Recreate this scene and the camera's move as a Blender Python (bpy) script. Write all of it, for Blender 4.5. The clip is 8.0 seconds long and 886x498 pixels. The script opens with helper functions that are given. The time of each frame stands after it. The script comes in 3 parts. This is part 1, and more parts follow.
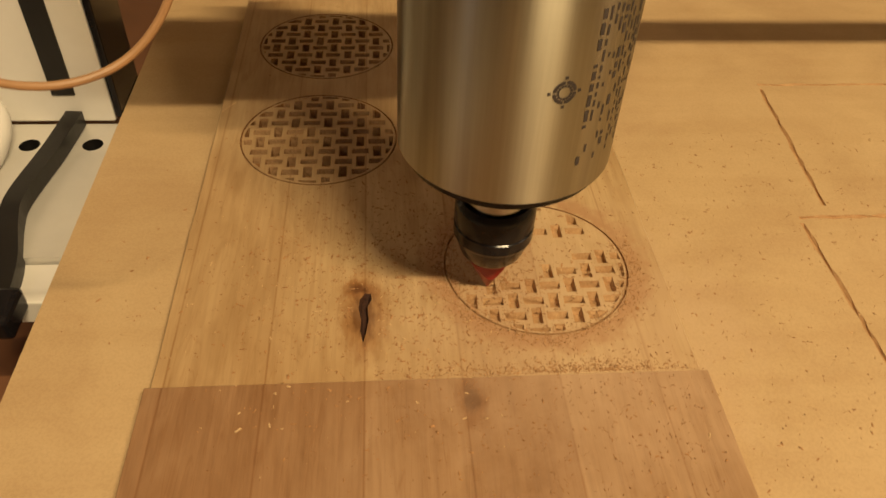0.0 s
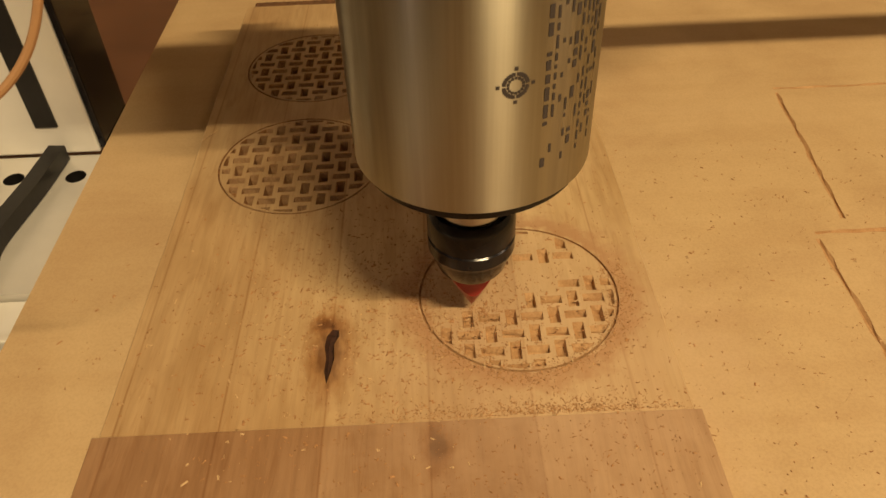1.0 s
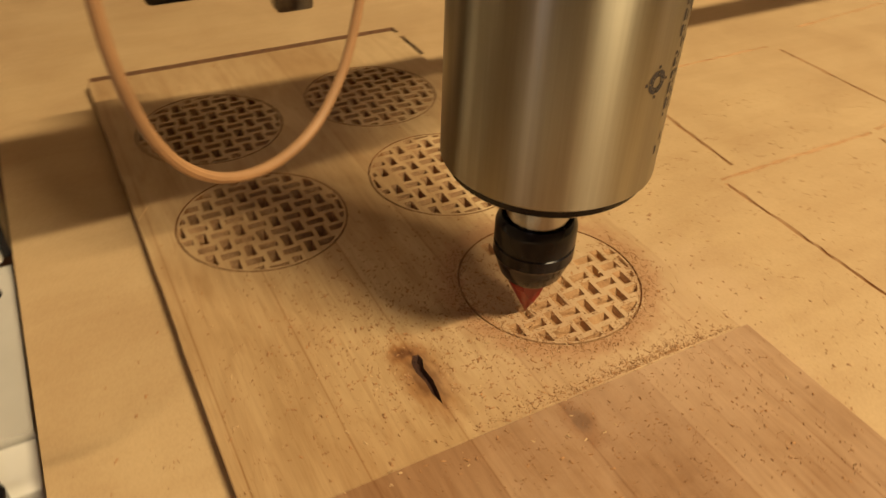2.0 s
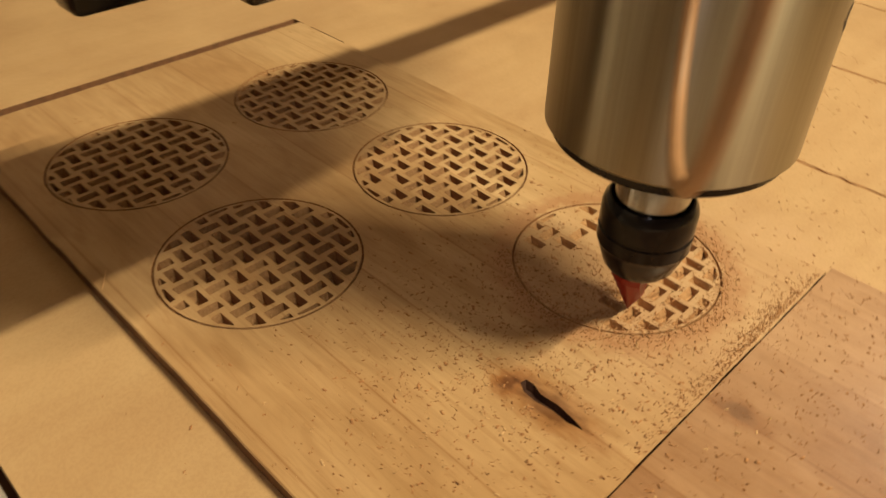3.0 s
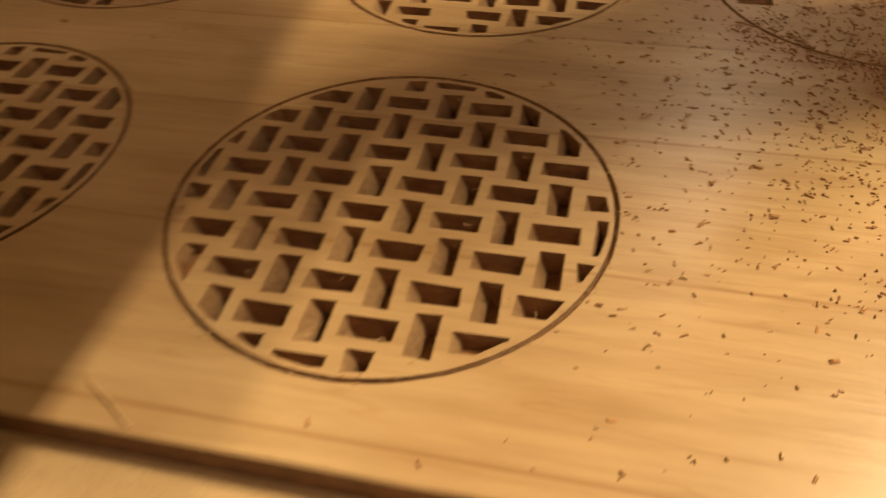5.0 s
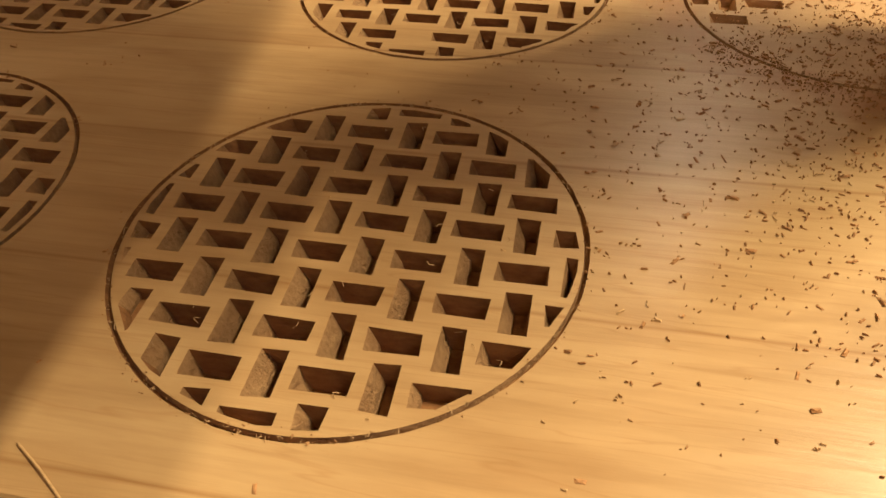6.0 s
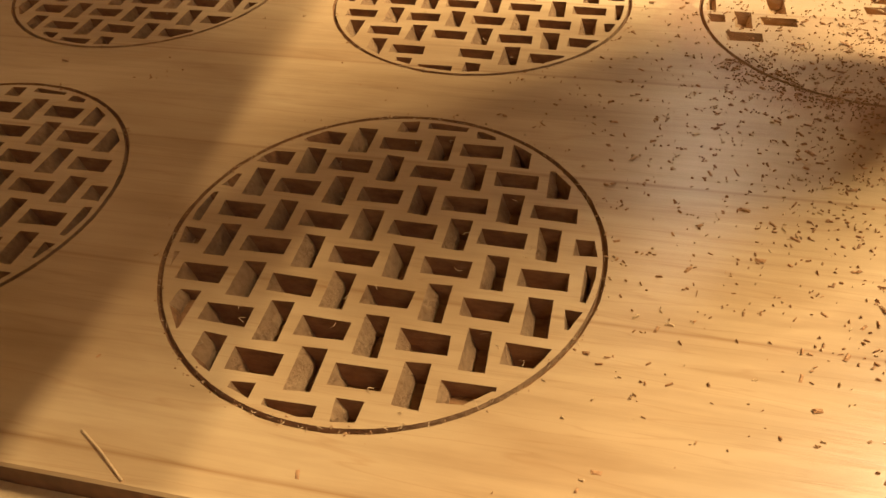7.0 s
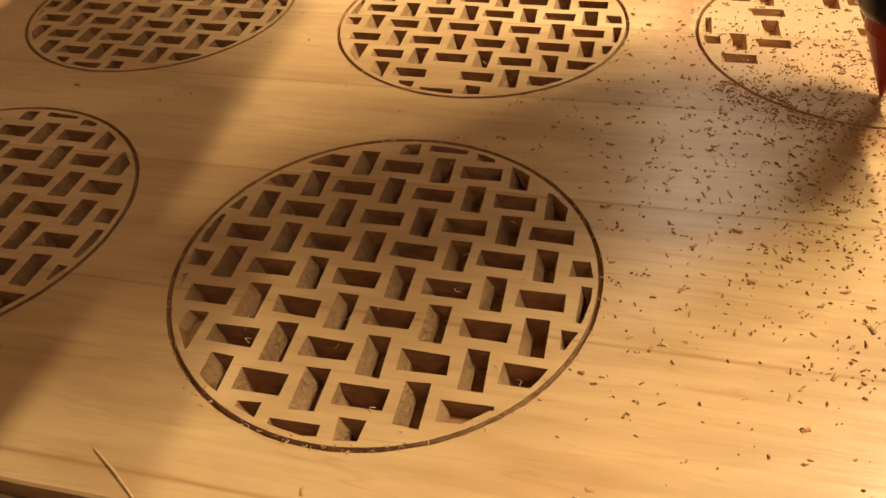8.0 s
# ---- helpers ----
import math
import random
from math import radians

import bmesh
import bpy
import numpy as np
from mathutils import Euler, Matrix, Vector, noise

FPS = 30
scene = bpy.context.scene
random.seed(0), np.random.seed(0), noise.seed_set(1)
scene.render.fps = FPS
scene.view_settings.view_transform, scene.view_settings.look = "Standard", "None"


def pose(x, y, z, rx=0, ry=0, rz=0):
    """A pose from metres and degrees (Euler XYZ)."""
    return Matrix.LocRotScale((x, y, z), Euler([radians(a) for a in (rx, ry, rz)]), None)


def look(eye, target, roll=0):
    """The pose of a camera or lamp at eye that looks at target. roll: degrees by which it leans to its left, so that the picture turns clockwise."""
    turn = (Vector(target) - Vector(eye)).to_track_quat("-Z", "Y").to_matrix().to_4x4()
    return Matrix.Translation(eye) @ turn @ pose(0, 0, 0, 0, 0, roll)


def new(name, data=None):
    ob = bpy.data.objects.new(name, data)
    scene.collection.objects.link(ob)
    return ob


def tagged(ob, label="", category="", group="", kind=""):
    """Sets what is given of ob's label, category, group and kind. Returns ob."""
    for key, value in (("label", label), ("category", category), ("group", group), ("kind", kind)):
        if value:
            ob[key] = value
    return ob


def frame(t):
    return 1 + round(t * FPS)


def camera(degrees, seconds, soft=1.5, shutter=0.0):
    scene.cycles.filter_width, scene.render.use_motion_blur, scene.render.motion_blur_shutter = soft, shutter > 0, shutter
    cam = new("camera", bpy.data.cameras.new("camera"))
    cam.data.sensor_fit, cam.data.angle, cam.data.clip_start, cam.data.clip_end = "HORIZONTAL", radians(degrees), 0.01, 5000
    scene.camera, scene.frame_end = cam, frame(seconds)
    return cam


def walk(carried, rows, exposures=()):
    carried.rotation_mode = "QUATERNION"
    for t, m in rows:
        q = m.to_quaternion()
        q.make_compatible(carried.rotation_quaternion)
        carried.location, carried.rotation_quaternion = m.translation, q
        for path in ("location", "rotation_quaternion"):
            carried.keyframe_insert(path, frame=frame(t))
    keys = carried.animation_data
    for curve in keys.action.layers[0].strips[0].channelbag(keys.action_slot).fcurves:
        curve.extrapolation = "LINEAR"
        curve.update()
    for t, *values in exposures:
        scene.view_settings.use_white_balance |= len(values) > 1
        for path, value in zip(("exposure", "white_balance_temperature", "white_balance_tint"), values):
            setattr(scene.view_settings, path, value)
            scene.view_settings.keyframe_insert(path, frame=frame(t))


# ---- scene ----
P = 0.0091            # weave pitch in metres; plan numbers below are in pitches

# ---- camera ----
cam = camera(60.4, 8.0, soft=1.5, shutter=0.5)
PATH = [
    (0.0, 0.0279, -0.3442, 0.2469, 46.70, -2.22, -3.99),
    (0.5, 0.0460, -0.3327, 0.2553, 46.03, -0.70, -1.81),
    (1.0, 0.0636, -0.3247, 0.2370, 47.68, 1.62, -2.19),
    (1.2, 0.0411, -0.3336, 0.2330, 48.81, 0.70, -3.77),
    (2.3, -0.1047, -0.2863, 0.2244, 53.33, -1.88, -35.42),
    (2.5, -0.1138, -0.2670, 0.2090, 54.09, -1.94, -37.77),
    (2.8, -0.1261, -0.2358, 0.2040, 52.90, -1.37, -40.94),
    (3.0, -0.1280, -0.2174, 0.1989, 51.88, -0.95, -44.59),
    (3.2, -0.1363, -0.1926, 0.1976, 50.33, -0.51, -50.45),
    (3.5, -0.1533, -0.1324, 0.1824, 50.53, 0.33, -61.35),
    (3.8, -0.1655, -0.0888, 0.1757, 49.25, 1.04, -67.35),
    (4.0, -0.1584, -0.0679, 0.1597, 48.35, 0.44, -68.86),
    (4.2, -0.1490, -0.0465, 0.1541, 47.91, 1.95, -69.19),
    (4.5, -0.1402, -0.0290, 0.1336, 47.89, 2.75, -68.13),
    (4.8, -0.1258, -0.0262, 0.1064, 47.07, 2.13, -73.51),
    (5.0, -0.1119, -0.0277, 0.0951, 45.34, 2.22, -77.64),
    (5.2, -0.1027, -0.0327, 0.0931, 44.70, 3.35, -78.53),
    (6.3, -0.1019, -0.0288, 0.0954, 46.15, 1.70, -78.82),
    (6.5, -0.1055, -0.0285, 0.0977, 46.29, 2.14, -78.10),
    (7.0, -0.1082, -0.0300, 0.1011, 46.09, 2.69, -77.54),
    (7.5, -0.1097, -0.0318, 0.1031, 46.71, 3.00, -77.27),
    (8.0, -0.1093, -0.0318, 0.1058, 46.79, 3.18, -77.31),
]
walk(cam, [(t, pose(*row)) for t, *row in PATH],
     exposures=[(0.0, -0.87, 6500, 10), (1.2, -0.90, 6500, 10), (2.5, -0.60, 6000, 9), (3.5, -0.56, 6000, 9), (4.0, -0.42, 6000, 9), (4.5, -0.22, 6350, 10), (5.2, -0.12, 6400, 10), (6.5, 0.10, 6150, 9), (8.0, 0.10, 6150, 9)])

# ---- light ----
world = bpy.data.worlds.new("room_air")
scene.world = world
world.use_nodes = True
world.node_tree.nodes["Background"].inputs[0].default_value = (1.0, 0.78, 0.52, 1)
world.node_tree.nodes["Background"].inputs[1].default_value = 0.024


def tube_lamp(name, place, length, width, watts, color):
    """A rectangular lamp, its long side along its own x."""
    data = bpy.data.lights.new(name, "AREA")
    data.shape, data.size, data.size_y, data.energy, data.color = "RECTANGLE", length, width, watts, color
    ob = new(name, data)
    ob.matrix_world = place
    return ob


tube_lamp("work_lamp_light", pose(65 * P, -111 * P, 176 * P, 30), 0.62, 0.03, 80.0, (1.0, 0.755, 0.415))
tube_lamp("side_lamp_light", look((-0.75, -0.62, 0.95), (0.05, -0.02, 0.0)), 0.07, 0.07, 1.3, (1.0, 0.82, 0.78))
# unseen lamp off to the right, placed from the sheen and a shadow edge
tube_lamp("right_lamp_light", look((1.05, -0.20, 0.85), (0.10, -0.05, 0.0)), 0.14, 0.14, 1.7, (1.0, 0.76, 0.52))


# ---- materials ----
class Nodes:
    """Short hand for building node materials."""

    def __init__(self, name, rough=0.5, metal=0.0):
        self.m = bpy.data.materials.new(name)
        self.m.use_nodes = True
        self.t = self.m.node_tree
        self.b = self.t.nodes["Principled BSDF"]
        self.b.inputs["Roughness"].default_value = rough
        self.b.inputs["Metallic"].default_value = metal

    def add(self, kind, **values):
        n = self.t.nodes.new(kind)
        for k, v in values.items():
            n.inputs[k].default_value = v
        return n

    def link(self, a, b):
        self.t.links.new(a, b)

    def place(self, scale, turn=0.0):
        g = self.add("ShaderNodeNewGeometry")
        mp = self.add("ShaderNodeMapping")
        mp.inputs["Scale"].default_value = scale
        mp.inputs["Rotation"].default_value = (0, 0, turn)
        self.link(g.outputs["Position"], mp.inputs["Vector"])
        return mp.outputs["Vector"]

    def local(self, scale):
        g = self.add("ShaderNodeTexCoord")
        mp = self.add("ShaderNodeMapping")
        mp.inputs["Scale"].default_value = scale
        self.link(g.outputs["Object"], mp.inputs["Vector"])
        return mp.outputs["Vector"]

    def noise(self, vec, scale, detail=6.0, rough=0.6, distort=0.0):
        n = self.add("ShaderNodeTexNoise", Scale=scale, Detail=detail, Roughness=rough, Distortion=distort)
        self.link(vec, n.inputs["Vector"])
        return n.outputs["Fac"]

    def ramp(self, fac, stops):
        r = self.add("ShaderNodeValToRGB")
        el = r.color_ramp.elements
        while len(el) < len(stops):
            el.new(0.5)
        for e, (pos, col) in zip(el, stops):
            e.position, e.color = pos, (*col, 1)
        self.link(fac, r.inputs["Fac"])
        return r.outputs["Color"]

    def mix(self, a, b, fac, mode="MIX"):
        n = self.t.nodes.new("ShaderNodeMix")
        n.data_type, n.blend_type = "RGBA", mode
        for v, s in ((fac, 0), (a, 6), (b, 7)):
            if hasattr(v, "links"):
                self.link(v, n.inputs[s])
            else:
                n.inputs[s].default_value = v if s == 0 else (*v, 1)
        return n.outputs[2]

    def base(self, col):
        self.link(col, self.b.inputs["Base Color"])

    def rough(self, fac, lo, hi):
        r = self.add("ShaderNodeMapRange")
        r.inputs["To Min"].default_value, r.inputs["To Max"].default_value = lo, hi
        self.link(fac, r.inputs["Value"])
        self.link(r.outputs["Result"], self.b.inputs["Roughness"])

    def bump(self, fac, strength, distance):
        n = self.add("ShaderNodeBump", Strength=strength, Distance=distance)
        self.link(fac, n.inputs["Height"])
        self.link(n.outputs["Normal"], self.b.inputs["Normal"])


def plain(name, color, rough=0.5, metal=0.0, vary=0.25, size=60.0):
    k = Nodes(name, rough, metal)
    v = k.local((1, 1, 1))
    f = k.noise(v, size)
    lo = tuple(c * (1 - vary) for c in color)
    hi = tuple(min(1.0, c * (1 + vary)) for c in color)
    k.base(k.ramp(f, [(0.3, lo), (0.7, hi)]))
    k.rough(k.noise(v, size * 4), max(0.05, rough - 0.12), min(1, rough + 0.12))
    return k.m


def spot(k, x, y, radius, wobble, grain):
    """Distance from a place in radii, with a ragged edge."""
    g = k.add("ShaderNodeNewGeometry")
    mp = k.add("ShaderNodeMapping")
    mp.vector_type = "TEXTURE"
    mp.inputs["Location"].default_value = (x * P, y * P, 0)
    mp.inputs["Scale"].default_value = (radius * P, radius * P, 1.0)
    k.link(g.outputs["Position"], mp.inputs["Vector"])
    ln = k.add("ShaderNodeVectorMath")
    ln.operation = "LENGTH"
    k.link(mp.outputs[0], ln.inputs[0])
    add = k.add("ShaderNodeMath")
    add.operation = "MULTIPLY_ADD"
    add.inputs[1].default_value = wobble
    k.link(k.noise(k.place((1, 1, 1)), grain, 6, 0.65), add.inputs[0])
    k.link(ln.outputs["Value"], add.inputs[2])
    half = k.add("ShaderNodeMath")
    half.operation = "MULTIPLY"
    half.inputs[1].default_value = 0.5
    k.link(add.outputs[0], half.inputs[0])
    return half.outputs[0]


def dusted(k, col):
    """Fine wood dust: a thin film round the cut and a ring thrown up along its edge."""
    film = k.ramp(spot(k, 12.0, -14.0, 11.0, 0.9, 90.0), [(0.40, (0.42, 0.42, 0.42)), (0.72, (0.0, 0.0, 0.0))])
    col = k.mix(col, (0.55, 0.38, 0.25), film)
    ring = k.ramp(spot(k, 10.8, -10.4, 5.0, 0.5, 160.0), [(0.575, (0, 0, 0)), (0.61, (0.75, 0.75, 0.75)), (0.66, (0.6, 0.6, 0.6)), (0.74, (0, 0, 0))])
    return k.mix(col, (0.40, 0.215, 0.11), ring)


def wood(name, dark, mid, light, knots, streak=1.0, strip=(0.88, 0.83, 0.79)):
    """Pale close-grained wood in glued strips, its grain along y. knots: (x, y, half width, half length) in pitches."""
    k = Nodes(name, 0.42)
    fine = k.noise(k.place((420, 22, 60)), 1.0, 8, 0.65, 0.3)
    broad = k.noise(k.place((34, 5, 10)), 1.0, 5, 0.55, 1.2)
    blot = k.noise(k.place((14, 9, 9)), 1.0, 3, 0.5, 0.4)
    col = k.mix(k.ramp(broad, [(0.30, mid), (0.50, light), (0.72, mid)]), k.ramp(fine, [(0.25, dark), (0.55, light)]), 0.34 * streak)
    col = k.mix(col, k.ramp(blot, [(0.35, (0.80, 0.73, 0.66)), (0.65, (1.0, 1.0, 1.0))]), 1.0, "MULTIPLY")
    # short wavy figure across the grain
    curl = k.noise(k.place((70, 20, 10), 0.45), 1.0, 3, 0.5, 1.5)
    col = k.mix(col, k.ramp(curl, [(0.36, (0.86, 0.82, 0.78)), (0.60, (1.0, 1.0, 1.0))]), 0.8, "MULTIPLY")
    # dark vein lines
    vein = k.noise(k.place((95, 4.5, 10)), 1.0, 3, 0.5, 2.0)
    col = k.mix(col, k.ramp(vein, [(0.485, (1, 1, 1)), (0.50, (0.80, 0.70, 0.60)), (0.515, (1, 1, 1))]), 0.45, "MULTIPLY")
    # glued strips, each with its own tone, and a thin seam between
    sep = k.add("ShaderNodeSeparateXYZ")
    k.link(k.place((1 / (4.3 * P), 1, 1)), sep.inputs[0])
    shift = k.add("ShaderNodeMath")
    shift.operation = "SUBTRACT"
    shift.inputs[1].default_value = 2.1 / 4.3
    k.link(sep.outputs[0], shift.inputs[0])
    whole, rest = k.add("ShaderNodeMath"), k.add("ShaderNodeMath")
    whole.operation, rest.operation = "FLOOR", "FRACT"
    k.link(shift.outputs[0], whole.inputs[0])
    k.link(shift.outputs[0], rest.inputs[0])
    wn = k.add("ShaderNodeTexWhiteNoise")
    wn.noise_dimensions = "1D"
    k.link(whole.outputs[0], wn.inputs["W"])
    col = k.mix(col, k.ramp(wn.outputs["Value"], [(0.0, strip), (1.0, (1.0, 1.0, 1.0))]), 1.0, "MULTIPLY")
    col = k.mix(col, k.ramp(rest.outputs[0], [(0.0, (0.62, 0.48, 0.36)), (0.018, (1, 1, 1)), (0.985, (1, 1, 1)), (1.0, (0.70, 0.56, 0.44))]), 0.7, "MULTIPLY")
    # brown halo round each knot
    for x, y, hw, hl in knots:
        g = k.add("ShaderNodeNewGeometry")
        mp = k.add("ShaderNodeMapping")
        mp.vector_type = "TEXTURE"
        mp.inputs["Location"].default_value = (x * P, y * P, 0)
        mp.inputs["Scale"].default_value = (hw * P, hl * P, 1.0)
        k.link(g.outputs["Position"], mp.inputs["Vector"])
        ln = k.add("ShaderNodeVectorMath")
        ln.operation = "LENGTH"
        k.link(mp.outputs[0], ln.inputs[0])
        wob = k.add("ShaderNodeMath")
        wob.operation = "MULTIPLY_ADD"
        wob.inputs[1].default_value = 0.9
        k.link(k.noise(k.place((300, 120, 10)), 1.0, 5, 0.6), wob.inputs[0])
        k.link(ln.outputs["Value"], wob.inputs[2])
        half = k.add("ShaderNodeMath")
        half.operation = "MULTIPLY"
        half.inputs[1].default_value = 0.5
        k.link(wob.outputs[0], half.inputs[0])
        col = k.mix(col, k.ramp(half.outputs[0], [(0.34, (0.28, 0.15, 0.08)), (0.48, (0.70, 0.54, 0.41)), (0.70, (1, 1, 1))]), 0.85, "MULTIPLY")
    k.base(dusted(k, col))
    k.rough(fine, 0.24, 0.38)
    k.bump(fine, 0.18, 0.0004)
    return k.m


WOOD = wood("birch_face", (0.34, 0.21, 0.10), (0.50, 0.35, 0.18), (0.62, 0.46, 0.26), ((2.1, -13.6, 1.5, 3.6), (1.8, -11.9, 1.2, 0.8)))
WOOD_OFF = wood("offcut_face", (0.25, 0.14, 0.075), (0.38, 0.24, 0.135), (0.48, 0.32, 0.19), ((6.7, -18.7, 0.8, 1.9),), 1.1, (0.80, 0.73, 0.68))


def mdf():
    k = Nodes("mdf_face", 0.55)
    v = k.place((1, 1, 1))
    speck = k.noise(v, 900, 4, 0.7)
    blot = k.noise(v, 16, 5, 0.6, 0.5)
    streak = k.noise(k.place((5, 60, 10)), 1.0, 4, 0.6)
    col = k.ramp(blot, [(0.3, (0.47, 0.32, 0.17)), (0.7, (0.58, 0.42, 0.23))])
    col = k.mix(col, k.ramp(speck, [(0.40, (0.30, 0.17, 0.08)), (0.56, (0.60, 0.43, 0.24))]), 0.13)
    col = k.mix(col, k.ramp(streak, [(0.35, (0.93, 0.90, 0.87)), (0.6, (1, 1, 1))]), 0.7, "MULTIPLY")
    k.base(dusted(k, col))
    k.rough(blot, 0.45, 0.62)
    k.bump(speck, 0.06, 0.0002)
    return k.m


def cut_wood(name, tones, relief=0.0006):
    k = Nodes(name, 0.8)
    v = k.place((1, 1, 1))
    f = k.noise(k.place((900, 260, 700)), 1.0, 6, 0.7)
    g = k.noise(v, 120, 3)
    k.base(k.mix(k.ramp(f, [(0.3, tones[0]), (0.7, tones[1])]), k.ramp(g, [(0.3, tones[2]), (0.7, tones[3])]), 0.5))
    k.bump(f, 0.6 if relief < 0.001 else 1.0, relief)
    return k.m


def brushed(name, color, rough):
    k = Nodes(name, rough, 1.0)
    f = k.noise(k.local((40, 40, 3200)), 1.0, 5, 0.7)
    # upright streaks in the base colour imitate drawn-out reflections
    g = k.noise(k.local((190, 190, 5)), 1.0, 4, 0.6)
    k.base(k.mix(k.ramp(f, [(0.3, tuple(c * 0.95 for c in color)), (0.7, color)]), k.ramp(g, [(0.3, tuple(c * 0.62 for c in color)), (0.7, tuple(min(1.0, c * 1.15) for c in color))]), 0.55))
    k.rough(f, rough - 0.02, rough + 0.03)
    k.b.inputs["Anisotropic"].default_value = 0.93
    k.b.inputs["Anisotropic Rotation"].default_value = 0.25
    tg = k.add("ShaderNodeTangent")
    tg.direction_type, tg.axis = "RADIAL", "Z"
    k.link(tg.outputs[0], k.b.inputs["Tangent"])
    return k.m


MDF = mdf()
# pocket shade is coloured into the milled tone, lamplight into the torn one
CUT_SHADED = cut_wood("milled_wood_shaded", ((0.12, 0.045, 0.015), (0.40, 0.20, 0.075), (0.17, 0.066, 0.022), (0.36, 0.18, 0.066)))
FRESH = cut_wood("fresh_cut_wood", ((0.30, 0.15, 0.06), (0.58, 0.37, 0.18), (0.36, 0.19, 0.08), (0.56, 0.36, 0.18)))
TORN_LIT = cut_wood("torn_wood_lit", ((0.26, 0.13, 0.055), (0.58, 0.37, 0.18), (0.34, 0.18, 0.08), (0.54, 0.34, 0.17)), 0.0016)
STEEL = brushed("brushed_steel", (0.42, 0.385, 0.30), 0.34)
BRIGHT = brushed("turned_steel", (0.48, 0.46, 0.43), 0.18)
BLACK = plain("black_oxide", (0.010, 0.009, 0.011), 0.17, 0.0, 0.2, 60)
BLACK.node_tree.nodes["Principled BSDF"].inputs["Specular IOR Level"].default_value = 0.3
GUNMETAL = brushed("grey_steel", (0.17, 0.16, 0.15), 0.22)
RUBBER = plain("black_plastic", (0.009, 0.008, 0.008), 0.42)
# dark colour holds the shade of the panel's sides and the wide channels
EDGE_SHADED = plain("board_edge_shaded", (0.15, 0.07, 0.03), 0.7, 0.0, 0.35, 250)
RED = plain("red_coating", (0.30, 0.024, 0.016), 0.32, 0.1)
INK = plain("grey_print", (0.045, 0.036, 0.036), 0.7)
WHITE = plain("white_coating", (0.74, 0.72, 0.68), 0.4, 0.0, 0.06, 20)
ALU = plain("anodised_aluminium", (0.70, 0.68, 0.64), 0.38, 0.4, 0.06, 30)
TAN = plain("tan_insulation", (0.34, 0.19, 0.09), 0.5)
BARK = plain("dark_knot", (0.045, 0.016, 0.008), 0.75, 0.0, 0.5, 700)
CHIP = plain("wood_chip", (0.38, 0.20, 0.085), 0.8, 0.0, 0.45, 900)
DUST = plain("wood_dust", (0.42, 0.24, 0.11), 0.9, 0.0, 0.3, 900)
PALE = plain("pale_fibre", (0.56, 0.38, 0.20), 0.7, 0.0, 0.2, 900)
PLASTER = plain("warm_plaster", (0.62, 0.54, 0.44), 0.8, 0.0, 0.08, 3)
FLOORING = plain("brown_floor", (0.16, 0.07, 0.035), 0.5, 0.0, 0.3, 6)


# ---- mesh helpers ----
def finish(name, bm, mats, smooth=False):
    """A mesh in metres from a bmesh drawn in pitches."""
    bmesh.ops.scale(bm, vec=(P, P, P), verts=bm.verts)
    me = bpy.data.meshes.new(name)
    bm.to_mesh(me)
    bm.free()
    for m in mats if isinstance(mats, (list, tuple)) else [mats]:
        me.materials.append(m)
    if smooth:
        me.polygons.foreach_set("use_smooth", [True] * len(me.polygons))
        me.set_sharp_from_angle(angle=radians(35))
    return me


def part(name, bm, material, parent, label="", smooth=False):
    ob = new(name, finish(name, bm, material, smooth))
    ob.parent = parent
    return tagged(ob, label)


def thing(name, place, label, category, group="", kind=""):
    ob = new(name)
    ob.empty_display_size = 0.01
    ob.location = Vector(place) * P
    return tagged(ob, label, category, group, kind)


def solid(name, bm, material, label, category="", kind="", smooth=False, group=""):
    return tagged(new(name, finish(name, bm, material, smooth)), label, category, group, kind)


def box(bm, x0, x1, y0, y1, z0, z1, bevel=0.0, mat=0):
    r = bmesh.ops.create_cube(bm, size=1.0)
    vs = r["verts"]
    for v in vs:
        v.co = Vector((x0 + (v.co.x + 0.5) * (x1 - x0), y0 + (v.co.y + 0.5) * (y1 - y0), z0 + (v.co.z + 0.5) * (z1 - z0)))
    fs = {f for v in vs for f in v.link_faces}
    if bevel:
        out = bmesh.ops.bevel(bm, geom=list({e for v in vs for e in v.link_edges}), offset=bevel, segments=2, affect="EDGES", profile=0.5)
        fs |= set(out["faces"])
    for f in fs:
        if f.is_valid:
            f.material_index = mat
    return bm


def lathe(bm, profile, n=64, cx=0.0, cy=0.0, mat=0):
    """Turn a profile of (radius, height) about an upright axis, closed at both ends."""
    rings = []
    for r, z in profile:
        rings.append([bm.verts.new((cx + r * math.cos(2 * math.pi * i / n), cy + r * math.sin(2 * math.pi * i / n), z)) for i in range(n)])
    for a, b in zip(rings, rings[1:]):
        for i in range(n):
            f = bm.faces.new((a[i], a[(i + 1) % n], b[(i + 1) % n], b[i]))
            f.material_index = mat
    for ring in (rings[0], rings[-1]):
        bm.faces.new(ring).material_index = mat
    bmesh.ops.recalc_face_normals(bm, faces=bm.faces)
    return bm


